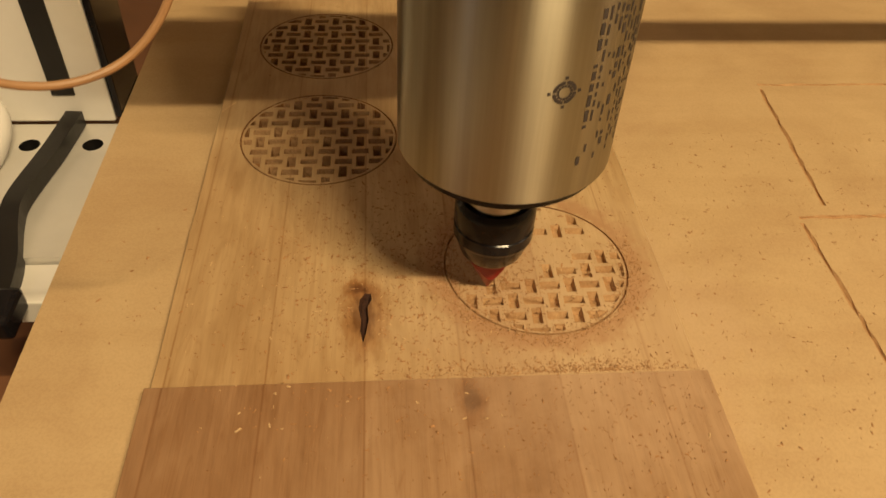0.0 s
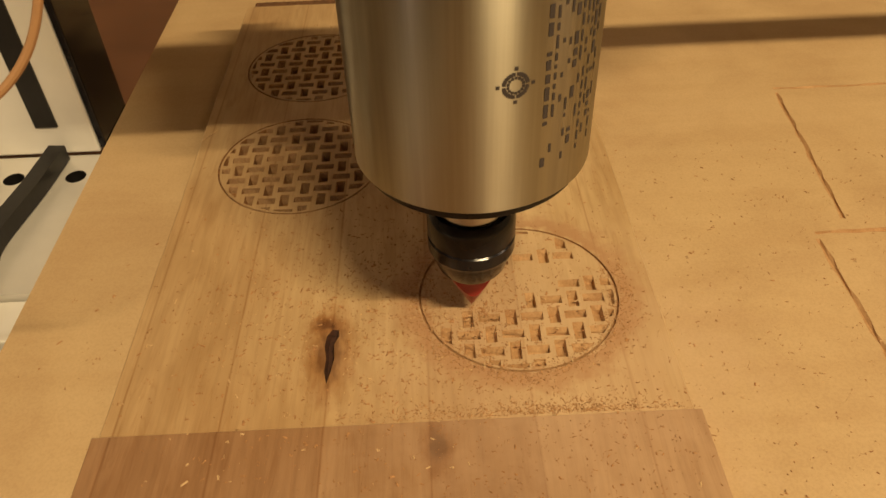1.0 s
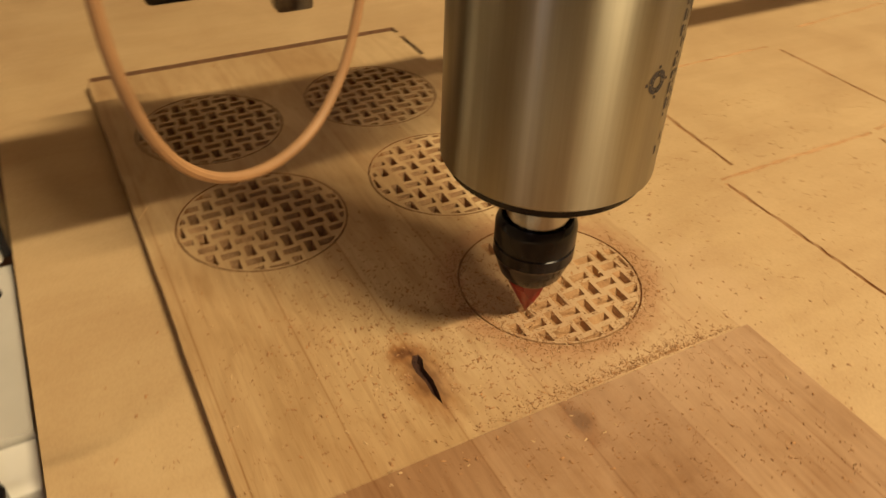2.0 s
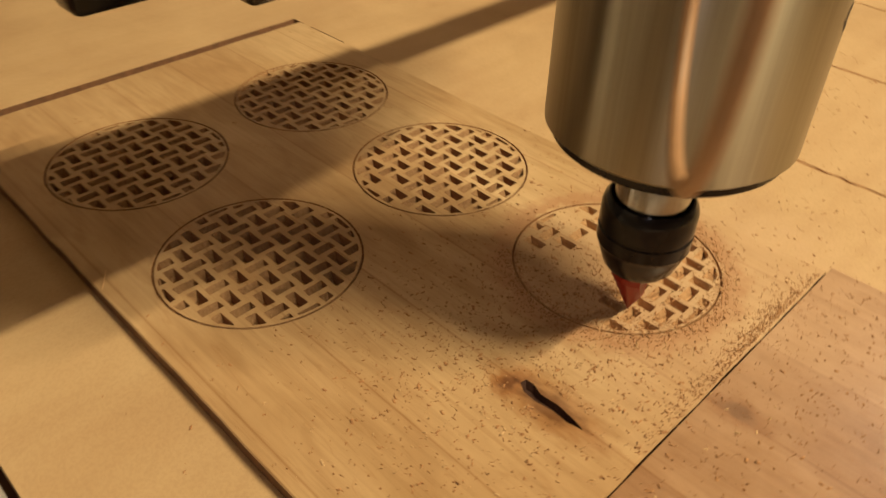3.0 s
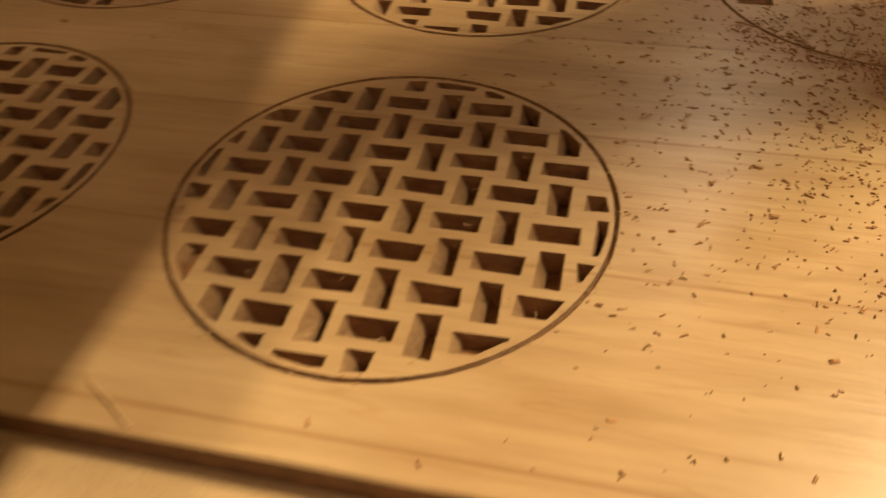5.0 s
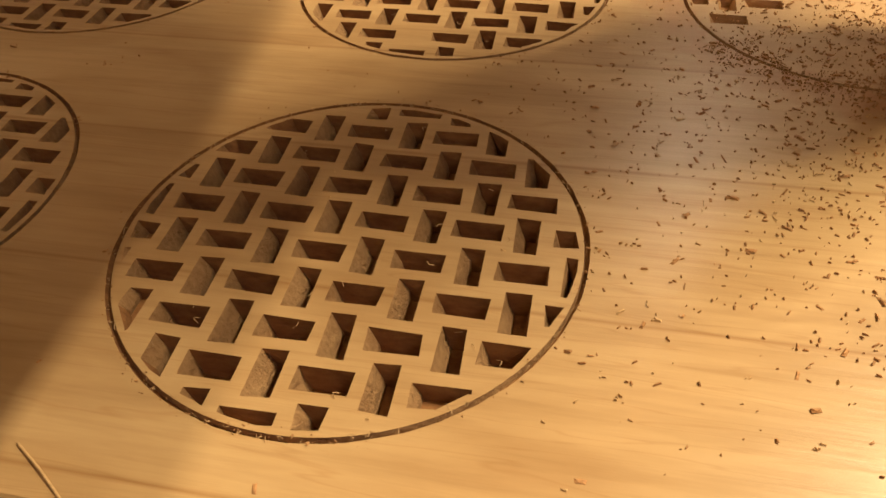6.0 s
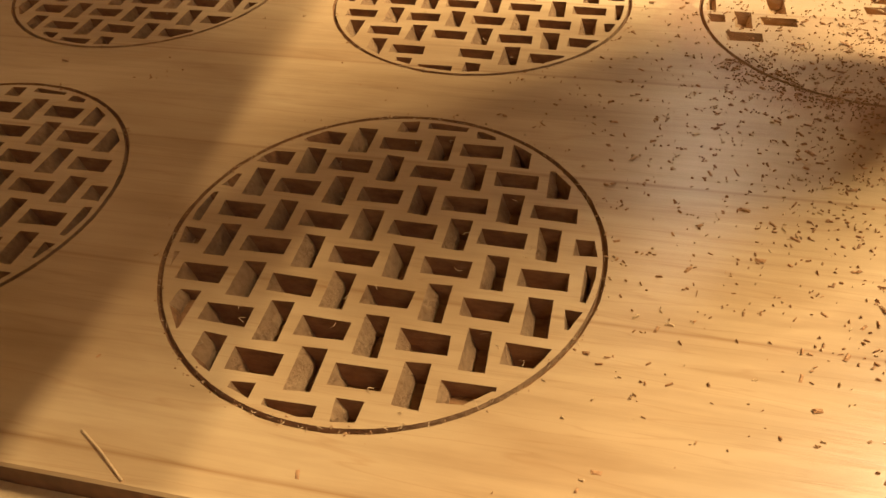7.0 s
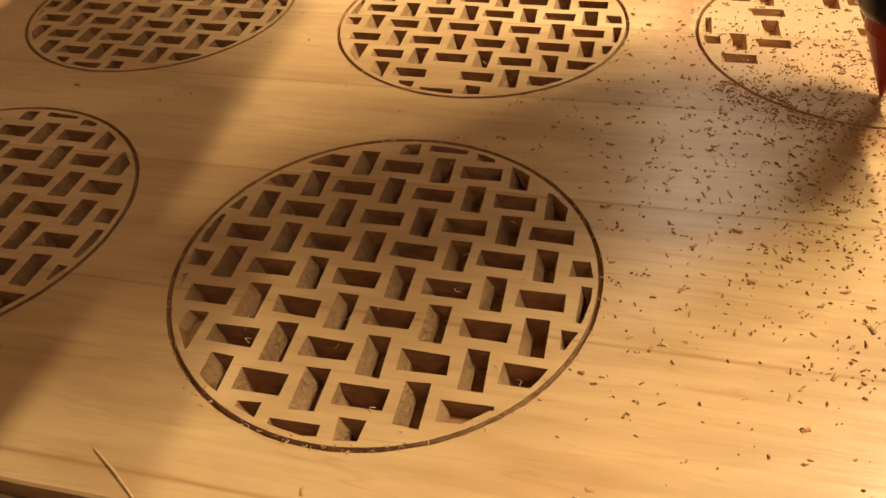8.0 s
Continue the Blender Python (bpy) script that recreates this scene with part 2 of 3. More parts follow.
def tube(bm, points, radius, n=8):
    """A round rod along smooth points."""
    pts = [Vector(p) for p in points]
    rings = []
    for i, p in enumerate(pts):
        d = (pts[min(i + 1, len(pts) - 1)] - pts[max(i - 1, 0)]).normalized()
        a = d.orthogonal().normalized() if i == 0 else (rings_axis - d * rings_axis.dot(d)).normalized()
        rings_axis = a
        b = d.cross(a)
        rings.append([bm.verts.new(p + radius * (a * math.cos(2 * math.pi * k / n) + b * math.sin(2 * math.pi * k / n))) for k in range(n)])
    for r, s in zip(rings, rings[1:]):
        for k in range(n):
            bm.faces.new((r[k], r[(k + 1) % n], s[(k + 1) % n], s[k]))
    bm.faces.new(rings[0])
    bm.faces.new(rings[-1])
    bmesh.ops.recalc_face_normals(bm, faces=bm.faces)
    return bm


def curve_points(ctrl, steps=10):
    """Catmull-Rom through the control points."""
    c = [Vector(p) for p in ctrl]
    c = [2 * c[0] - c[1]] + c + [2 * c[-1] - c[-2]]
    out = []
    for i in range(1, len(c) - 2):
        for s in range(steps):
            t = s / steps
            out.append(0.5 * ((2 * c[i]) + (c[i + 1] - c[i - 1]) * t + (2 * c[i - 1] - 5 * c[i] + 4 * c[i + 1] - c[i + 2]) * t * t + (3 * c[i] - c[i - 1] - 3 * c[i + 1] + c[i + 2]) * t ** 3))
    out.append(c[-2])
    return out


def clip(poly, normal, dist):
    """The part of a convex polygon where normal . p <= dist."""
    out = []
    for i, a in enumerate(poly):
        b = poly[(i + 1) % len(poly)]
        da, db = a.dot(normal) - dist, b.dot(normal) - dist
        if da <= 0:
            out.append(a)
        if da * db < 0:
            out.append(a + (b - a) * (da / (da - db)))
    return out


def area(poly):
    return 0.5 * abs(sum(a.x * b.y - b.x * a.y for a, b in zip(poly, poly[1:] + poly[:1])))


def inset(poly, d):
    """A convex, counter-clockwise polygon with each side moved inwards."""
    out = [p.copy() for p in poly]
    for a, b in zip(poly, poly[1:] + poly[:1]):
        e = (b - a)
        if e.length < 1e-6:
            continue
        n = Vector((e.y, -e.x)).normalized()
        out = clip(out, n, a.dot(n) - d)
    return out


def fill_holes(bm, loops):
    """Flat faces, facing up, between an outer loop and the loops inside it."""
    edges = []
    for lp in loops:
        for a, b in zip(lp, lp[1:] + lp[:1]):
            edges.append(bm.edges.get((a, b)) or bm.edges.new((a, b)))
    made = bmesh.ops.triangle_fill(bm, use_beauty=True, use_dissolve=False, edges=edges, normal=(0, 0, 1))
    for f in made["geom"]:
        if isinstance(f, bmesh.types.BMFace) and f.normal.z < 0:
            f.normal_flip()


def ring_of(bm, r, z, cx, cy, n=96):
    return [bm.verts.new((cx + r * math.cos(2 * math.pi * i / n), cy + r * math.sin(2 * math.pi * i / n), z)) for i in range(n)]


def bridge(bm, top, low, mat):
    for i in range(len(top)):
        j = (i + 1) % len(top)
        bm.faces.new((top[j], top[i], low[i], low[j])).material_index = mat


# ---- the plan ----
BX0, BX1, BY0, BY1 = -7.0, 17.2, -17.4, 22.5      # workpiece
THICK = 0.65
SPOIL = -THICK
RING = 4.73
CX, CY, STEP_X, STEP_Y = -0.735, 1.02, 11.53, 11.455
CENTRES = [(CX, CY), (CX + STEP_X, CY), (CX, CY + STEP_Y), (CX + STEP_X, CY + STEP_Y), (CX + STEP_X, CY - STEP_Y)]

# ---- room ----
bm = box(bmesh.new(), -260, 260, -260, 260, -112, -106)
solid("floor", bm, FLOORING, "brown wooden workshop floor far below the machine", kind="structure")
for nm, b in (("wall_north", (-260, 260, 254, 260)), ("wall_south", (-260, 260, -260, -254)), ("wall_east", (254, 260, -254, 254)), ("wall_west", (-260, -254, -254, 254))):
    solid(nm, box(bmesh.new(), *b, -106, 186), PLASTER, "plain warm plaster wall of the workshop", kind="structure")
solid("ceiling", box(bmesh.new(), -260, 260, -260, 260, 186, 192), PLASTER, "plain pale workshop ceiling", kind="structure")

# ---- machine bed ----
bench = thing("workbench", (20, 0, -106), "brown wooden bench under the milling machine", "workbench")
part("bench_top", box(bmesh.new(), -64, 84, -125, 74, 90, 94, 0.4), FLOORING, bench)
for sx in (-60, 76):
    for sy in (-120, 66):
        part("leg", box(bmesh.new(), sx, sx + 6, sy, sy + 6, 0, 90, 0.3), FLOORING, bench)

SP = thing("spoilboard", (0, 0, 0), "tan fibreboard bed scored by earlier cuts and dusty", "spoilboard")


def spoilboard():
    """Bed sheet with shallow outlines left by earlier cuts and two wide dark-lined channels."""
    bm = bmesh.new()
    # near end is lengthened out of view so the motor reflects lit bed
    x0, x1, y0, y1 = -13.4, 92.0, -115.0, 66.0
    outer = [bm.verts.new((x, y, SPOIL)) for x, y in ((x0, y0), (x1, y0), (x1, y1), (x0, y1))]
    low = [bm.verts.new((v.co.x, v.co.y, SPOIL - 2.2)) for v in outer]
    loops = [outer]
    w = 0.14

    def groove(xa, ya, xb, yb, half, depth, mat=1):
        d = Vector((xb - xa, yb - ya))
        L = d.length
        d.normalize()
        n = Vector((-d.y, d.x))
        k = max(2, int(L / 0.7))
        rnd = random.Random(int(xa * 31 + ya * 7))
        right, left = [], []
        for i in range(k + 1):
            p = Vector((xa, ya)) + d * (L * i / k)
            right.append(p - n * half * (rnd.uniform(0.35, 1.5) if half < 0.2 else rnd.uniform(0.97, 1.03)))
            left.append(p + n * half * (rnd.uniform(0.35, 1.5) if half < 0.2 else rnd.uniform(0.97, 1.03)))
        top = [bm.verts.new((q.x, q.y, SPOIL)) for q in right + left[::-1]]
        mid = [Vector((xa, ya)) + d * (L * min(max(i / k, 0.01), 0.99)) for i in range(k + 1)]
        seq = [m - n * half * 0.3 for m in mid] + [m + n * half * 0.3 for m in mid[::-1]]
        bot = [bm.verts.new((q.x, q.y, SPOIL - depth)) for q in seq]
        bridge(bm, top, bot, mat)
        m = len(bot)
        for i in range(k):
            bm.faces.new((bot[i], bot[i + 1], bot[m - 2 - i], bot[m - 1 - i])).material_index = mat
        loops.append(top)

    for ln in ((26.8, -6.4, 41.2, -6.4), (26.8, -6.9, 26.6, -32.0), (28.8, -5.4, 29.8, 7.4), (29.8, 7.9, 46.0, 7.9), (41.0, -7.2, 40.3, -24.0),
               (46.6, 7.0, 46.4, -5.6), (46.2, -5.9, 41.9, -6.2), (55.0, -2.0, 54.2, -17.0), (65.0, 11.0, 52.0, 10.0), (56.0, -1.4, 66.0, -1.6), (66.6, 10.6, 67.2, -1.0)):
        groove(*ln, w, 0.13)
    # channels by the panel's far and right edges, shade put into their lining
    groove(-6.8, 24.1, 18.2, 24.1, 0.62, 1.8, 2)
    groove(17.95, 18.6, 17.95, 22.6, 0.28, 1.2, 2)
    fill_holes(bm, loops)
    for a, b in zip(range(4), (1, 2, 3, 0)):
        bm.faces.new((outer[b], outer[a], low[a], low[b]))
    bm.faces.new(low[::-1])
    return bm


part("sheet", spoilboard(), [MDF, FRESH, EDGE_SHADED], SP)
part("support_slab", box(bmesh.new(), -12.8, 91, -114, 65, -12, SPOIL - 2.2, 0.1), FLOORING, SP)


# ---- workpiece ----
board = thing("workpiece_board", (0, 0, 0), "pale birch panel carved with round basket-weave coasters, dusty, on the spoilboard", "wooden board")


def panel():
    bm = bmesh.new()
    pts = []
    for (xa, ya), (xb, yb) in zip(((BX0, BY0), (BX1, BY0), (BX1, BY1), (BX0, BY1)), ((BX1, BY0), (BX1, BY1), (BX0, BY1), (BX0, BY0))):
        for i in range(24):
            t = i / 24
            pts.append((xa + (xb - xa) * t + (random.uniform(-0.03, 0.03) if i else 0), ya + (yb - ya) * t + (random.uniform(-0.03, 0.03) if i else 0)))
    top = [bm.verts.new((x, y, 0.0)) for x, y in pts]
    rim = [bm.verts.new((x + (-0.05 if x < 0 else 0.05), y + (-0.05 if y < 0 else 0.05), -0.06)) for x, y in pts]
    low = [bm.verts.new((v.co.x, v.co.y, -THICK)) for v in rim]
    loops = [top]
    for cx, cy in CENTRES:
        a, b = ring_of(bm, RING, 0.0, cx, cy), ring_of(bm, RING - 0.2, -0.62, cx, cy)
        for v in a:
            v.co.xy += Vector((random.uniform(-0.012, 0.012), random.uniform(-0.012, 0.012)))
        c = ring_of(bm, RING - 0.035, -0.13, cx, cy)
        e = ring_of(bm, RING - 0.14, -0.17, cx, cy)
        # the ring cut takes the milled tone with shade in its colour
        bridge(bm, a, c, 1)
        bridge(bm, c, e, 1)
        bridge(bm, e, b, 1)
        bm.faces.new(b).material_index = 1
        loops.append(a)
    # open bark pocket of the large knot
    knot = [(2.10, -12.2), (1.85, -12.6), (1.80, -13.2), (1.92, -13.9), (1.88, -14.6), (2.02, -15.3), (2.16, -14.7), (2.28, -13.9), (2.22, -13.1), (2.42, -12.6), (2.38, -12.25)]
    kt = [bm.verts.new((x, y, 0)) for x, y in knot]
    kl = [bm.verts.new((x * 0.5 + 1.04, y * 0.85 - 2.0, -0.3)) for x, y in knot]
    bridge(bm, kt, kl, 2)
    bm.faces.new(kl).material_index = 2
    loops.append(kt)
    fill_holes(bm, loops)
    bridge(bm, top, rim, 0)
    bridge(bm, rim, low, 3)
    bm.faces.new(low[::-1])
    bmesh.ops.recalc_face_normals(bm, faces=[f for f in bm.faces if f.material_index == 2])
    return bm


part("panel", panel(), [WOOD, CUT_SHADED, BARK, EDGE_SHADED], board)


def coaster(cx, cy, carved, seed, deep=1.0):
    """A disc with tapered basket-weave pockets, inside its ring cut."""
    rnd = random.Random(seed)
    bm = bmesh.new()
    r0 = RING - 0.11
    top, low = ring_of(bm, r0, 0.0, cx, cy), ring_of(bm, r0 + 0.03, -0.18, cx, cy)
    bridge(bm, top, low, 2)
    loops = [top]
    r1 = RING - 0.24
    for i in range(-6, 6):
        for j in range(-6, 6):
            x, y = i + 0.5, j + 0.5
            if not carved(x, y):
                continue
            hx, hy = (0.245, 0.50) if (i + j) % 2 else (0.50, 0.245)
            jx, jy = rnd.uniform(-0.02, 0.02), rnd.uniform(-0.02, 0.02)
            poly = [Vector((x + jx - hx, y + jy - hy)), Vector((x + jx + hx, y + jy - hy)), Vector((x + jx + hx, y + jy + hy)), Vector((x + jx - hx, y + jy + hy))]
            for k in range(48):
                a = 2 * math.pi * k / 48
                poly = clip(poly, Vector((math.cos(a), math.sin(a))), r1)
                if len(poly) < 3:
                    break
            if len(poly) < 3:
                continue
            clean = [p for p, q in zip(poly, poly[1:] + poly[:1]) if (p - q).length > 0.03]
            if len(clean) < 3 or area(clean) < 0.03:
                continue
            d = 0.06
            floor = inset(clean, d)
            while len(floor) != len(clean) and d > 0.01:
                d *= 0.7
                floor = inset(clean, d)
            if len(floor) != len(clean):
                continue
            # match each floor corner to its rim corner
            k0 = min(range(len(floor)), key=lambda s: sum((floor[(s + q) % len(floor)] - clean[q]).length for q in range(len(clean))))
            floor = floor[k0:] + floor[:k0]
            depth = deep * min(0.57, d * 9.6) + rnd.uniform(-0.02, 0.02)
            # the side towards +y is left as a long slope
            y0, y1 = min(q.y for q in floor), max(q.y for q in floor)
            keep = max(0.5, 1 - 0.14 / max(y1 - y0, 0.01))
            floor = [Vector((q.x, y0 + (q.y - y0) * keep)) for q in floor]
            a = [bm.verts.new((cx + p.x + rnd.uniform(-0.025, 0.025), cy + p.y + rnd.uniform(-0.025, 0.025), 0.0)) for p in clean]
            m = [bm.verts.new((cx + p.x * 0.35 + q.x * 0.65 + rnd.uniform(-0.035, 0.035), cy + p.y * 0.35 + q.y * 0.65 + rnd.uniform(-0.06, 0.05), -depth * rnd.uniform(0.5, 0.66))) for p, q in zip(clean, floor)]
            b = [bm.verts.new((cx + q.x, cy + q.y, -depth)) for q in floor]
            # slopes take the tone with painted lamplight, other walls and floor the shaded one
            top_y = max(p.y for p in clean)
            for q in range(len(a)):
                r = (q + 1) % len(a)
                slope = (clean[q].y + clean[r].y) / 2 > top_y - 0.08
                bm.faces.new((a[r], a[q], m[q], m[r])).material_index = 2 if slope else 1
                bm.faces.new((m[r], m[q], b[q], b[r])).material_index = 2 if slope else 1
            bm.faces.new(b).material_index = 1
            loops.append(a)
    fill_holes(bm, loops)
    return bm


def every(x, y):
    return True


def part_cut(x, y):
    near = y <= -0.35 + 0.45 * x
    far = (x, y) in ((-0.5, 3.5), (-1.5, 3.5), (-0.5, 2.5), (0.5, 2.5), (-0.5, 4.5), (1.5, 2.5), (2.5, 3.5), (2.5, 2.5), (0.5, 4.5))
    return near or far


def one_missing(x, y):
    return (x, y) != (-3.5, 0.5)


for s, ((cx, cy), rule) in enumerate(zip(CENTRES, (every, one_missing, every, every, part_cut))):
    part("coaster", coaster(cx, cy, rule, s, 0.62 if s == 4 else 1.0), [WOOD, FRESH if s == 4 else CUT_SHADED, FRESH if s == 4 else TORN_LIT], board, "half-carved coaster under the cutter" if s == 4 else "")

off = bmesh.new()
box(off, -7.25, 17.5, -58.0, -17.55, SPOIL, 0.16, 0.05)
solid("offcut_board", off, WOOD_OFF, "reddish birch offcut butted against the carved panel on the spoilboard", "wooden board")

# ---- spindle ----
TIP = (8.2, -11.9, 0.0)
spindle = thing("router_spindle", TIP, "brushed steel router spindle with black collet nut and red cutter", "spindle")
part("motor_body", lathe(bmesh.new(), [(4.1, 8.72), (4.4, 8.98), (4.4, 18.8), (4.2, 19.1)], 96), STEEL, spindle, smooth=True)
# added neck, out of view, kept narrow so lamplight reaches the front coaster
part("unseen_neck", lathe(bmesh.new(), [(1.5, 19.1), (1.5, 22.9), (1.9, 23.0), (1.9, 23.6)], 32), GUNMETAL, spindle, "unseen narrow steel neck on top of the motor, letting light past", True)
part("end_cap", lathe(bmesh.new(), [(3.3, 8.30), (3.95, 8.34), (4.12, 8.5), (4.12, 8.8)], 96), BLACK, spindle, "black bottom ring", True)
part("shaft", lathe(bmesh.new(), [(1.42, 4.5), (1.42, 6.9), (1.36, 7.0), (1.36, 7.3), (1.42, 7.4), (1.42, 8.5)], 48), BRIGHT, spindle, "bright steel shaft", True)


def nut():
    """Round nut, its top a shallow cup about the shaft."""
    return lathe(bmesh.new(), [(1.02, 2.40), (1.25, 2.45), (1.46, 2.72), (1.74, 3.55), (1.80, 3.75), (1.84, 3.80), (1.84, 4.35), (1.78, 4.40), (1.78, 4.50),
                               (1.84, 4.56), (1.84, 5.35), (1.76, 5.62), (1.62, 5.80), (1.54, 5.80), (1.50, 5.60), (1.48, 4.6)], 72)


part("collet_nut", nut(), BLACK, spindle, "glossy black collet nut", True)


def cutter():
    bm = lathe(bmesh.new(), [(0.03, 0.0), (0.98, 1.95), (1.0, 2.1), (1.0, 2.6)], 32)
    bmesh.ops.bisect_plane(bm, geom=bm.verts[:] + bm.edges[:] + bm.faces[:], plane_co=(0, -0.5, 0), plane_no=(0.25, -1, 0), clear_outer=True)
    bmesh.ops.holes_fill(bm, edges=bm.edges)
    return bm


part("cutter", cutter(), RED, spindle, "red coated pointed cutter")


def wrapped(bm, ang, z, w, h, r=4.412):
    """A small print patch on the motor, curved to it."""
    n = max(2, int(abs(w) / 0.2))
    lo, hi = [], []
    for i in range(n + 1):
        a = ang + (i / n - 0.5) * w / r
        lo.append(bm.verts.new((r * math.cos(a), r * math.sin(a), z - h / 2)))
        hi.append(bm.verts.new((r * math.cos(a), r * math.sin(a), z + h / 2)))
    for i in range(n):
        bm.faces.new((lo[i], lo[i + 1], hi[i + 1], hi[i]))


def marking():
    bm = bmesh.new()
    rnd = random.Random(5)
    for row in range(10):
        ang = radians(-62) + row * 0.062
        z = 10.4 + 0.5 * (row % 3)
        while z < 18.0:
            h = rnd.uniform(0.12, 0.5)
            if rnd.random() < 0.75:
                wrapped(bm, ang, z + h / 2, 0.10 if row % 4 else 0.18, h)
            z += h + 0.14
    return bm


def emblem():
    bm = bmesh.new()
    a0, z0 = radians(-76), 13.7
    for i in range(28):
        a = 2 * math.pi * i / 28
        rr = 0.38 if i % 7 else 0.56
        wrapped(bm, a0 + rr * math.cos(a) / 4.412, z0 + rr * math.sin(a), 0.12, 0.12)
        if i % 2:
            wrapped(bm, a0 + 0.25 * math.cos(a) / 4.412, z0 + 0.25 * math.sin(a), 0.09, 0.09)
    return bm


tagged(part("printed_text", marking(), INK, spindle, "rows of small grey print"), kind="stuff")
tagged(part("printed_emblem", emblem(), INK, spindle, "round grey emblem"), kind="stuff")
# unseen clamp and carriage plate, their heights set by the shadows they cast
part("spindle_clamp", box(bmesh.new(), -4.6, 4.6, -1.5, 7.5, 23.6, 26.0, 0.3), ALU, spindle, "aluminium clamp block")
part("carriage_plate", box(bmesh.new(), -5.5, 5.5, 7.5, 9.0, 23.6, 28.0, 0.2), RUBBER, spindle, "dark carriage plate")

# ---- gantry ----
gantry = thing("gantry", (0, 0, 0), "dark gantry beam carried over the bed by white uprights", "gantry")
# beam is out of view, its place and thickness set by its shadow
part("beam", box(bmesh.new(), -24, 92, -9.6, -8.2, 32.8, 35.0, 0.2), RUBBER, gantry)


def shadow_saddle():
    """Unseen carriage plate on the beam over the spindle, its sloping gusset shaped for the shadow band."""
    bm = bmesh.new()
    outline = ((-3.4, 23.7), (14.1, 23.7), (18.4, 24.8), (26.5, 33.0), (26.5, 34.4), (-3.4, 34.4))
    front = [bm.verts.new((x, -10.4, z)) for x, z in outline]
    back = [bm.verts.new((v.co.x, -9.7, v.co.z)) for v in front]
    bm.faces.new(front)
    bm.faces.new(back[::-1])
    bridge(bm, front, back, 0)
    bmesh.ops.recalc_face_normals(bm, faces=bm.faces)
    return bm


part("shadow_saddle_plate", shadow_saddle(), RUBBER, gantry, "unseen dark carriage plate on the beam, outlined to cast a shadow band")
def bracket():
    """Dust-foot bracket hanging from the carriage, a stepped block with rounded corners."""
    bm = box(bmesh.new(), -3.75, 0.1, 7.6, 9.8, 10.15, 13.2, 0.35)
    box(bm, -0.15, 2.5, 5.2, 8.9, 11.0, 12.7, 0.25)
    return bm


part("cable_bracket", bracket(), BLACK, gantry, "dark cable bracket", True)
part("bracket_end", box(bmesh.new(), 2.3, 4.35, 4.5, 5.9, 10.0, 12.7, 0.25), GUNMETAL, gantry, "grey bracket end", True)
part("bracket_rod", tube(bmesh.new(), [(1.3, 6.4, 12.0), (1.0, -2.0, 19.0), (0.6, -9.8, 26.2)], 0.25, 8), BLACK, gantry)


def upright():
    bm = bmesh.new()
    box(bm, -26, -14.0, 5.0, 9.0, -1.4, 21, 0.15)
    box(bm, -26, -21.0, -9.7, 8.9, 20.9, 35.0, 0.15)
    return bm


part("upright", upright(), WHITE, gantry, "white coated upright")
part("slot_strip", box(bmesh.new(), -17.4, -16.0, 4.9, 5.2, 0.6, 21, 0.05), RUBBER, gantry, "black slot cover")
# black plate puts the shade of the upright's side into colour
part("shaded_side", box(bmesh.new(), -13.9, -13.45, 4.9, 9.5, -1.0, 21, 0.1), BLACK, gantry, "black plate standing in for the upright's shaded side")


def foot():
    bm = bmesh.new()
    outer = [bm.verts.new((x, y, -1.5)) for x, y in ((-26, -7.5), (-13.7, -7.5), (-13.7, 4.9), (-26, 4.9))]
    low = [bm.verts.new((v.co.x, v.co.y, -2.6)) for v in outer]
    loops = [outer]
    for hx in (-18.7, -14.9):
        a, b = ring_of(bm, 0.62, -1.5, hx, 2.6, 32), ring_of(bm, 0.62, -2.4, hx, 2.6, 32)
        bridge(bm, a, b, 1)
        bm.faces.new(b).material_index = 1
        loops.append(a)
    fill_holes(bm, loops)
    bridge(bm, outer, low, 0)
    return bm


part("foot_block", box(bmesh.new(), -16.4, -13.7, -10.4, -7.6, -3.4, -1.9, 0.1), WHITE, gantry, "white block under the foot plate")
part("foot_plate", foot(), [ALU, RUBBER], gantry, "aluminium foot plate with two bolt holes")
# white panel added out of view to brighten the motor's left reflections
side = thing("reflector_panel", (0, 0, 0), "white panel added out of view, reflected in the steel motor", "machine frame")
part("reflector_plate", box(bmesh.new(), -60, -14.2, -114, -27, -12, -3.0, 0.2), WHITE, side)
lever = thing("cable_duct", (0, 0, 0), "square black cable duct lying over the aluminium foot plate", "cable duct")
part("sleeve", tube(bmesh.new(), curve_points([(-16.3, 4.6, -0.9), (-16.6, 1.0, -0.9), (-17.2, -3.5, -0.9), (-17.0, -5.5, -1.1), (-16.2, -8.5, -1.4), (-15.9, -11.5, -1.6)], 8), 0.72, 4), RUBBER, lever)
part("plug", box(bmesh.new(), -17.3, -14.9, -12.6, -10.2, -2.4, -0.9, 0.3), BLACK, lever, "black connector at its end")

# ---- white hose ----
hose = thing("white_hose", (0, 0, 0), "thick white hose lying on the aluminium foot plate", "hose")
part("hose_wall", tube(bmesh.new(), curve_points([(-22.5, 4.6, 1.6), (-20.3, 3.2, 0.2), (-20.0, 0.5, -0.8), (-20.8, -3.0, -0.8), (-22.8, -7.0, -0.8)], 8), 0.7, 16), WHITE, hose, smooth=True)

# ---- tan wire ----
wire = thing("tan_wire", (0, 0, 0), "thin tan wire hanging in a loop over the bed", "wire")
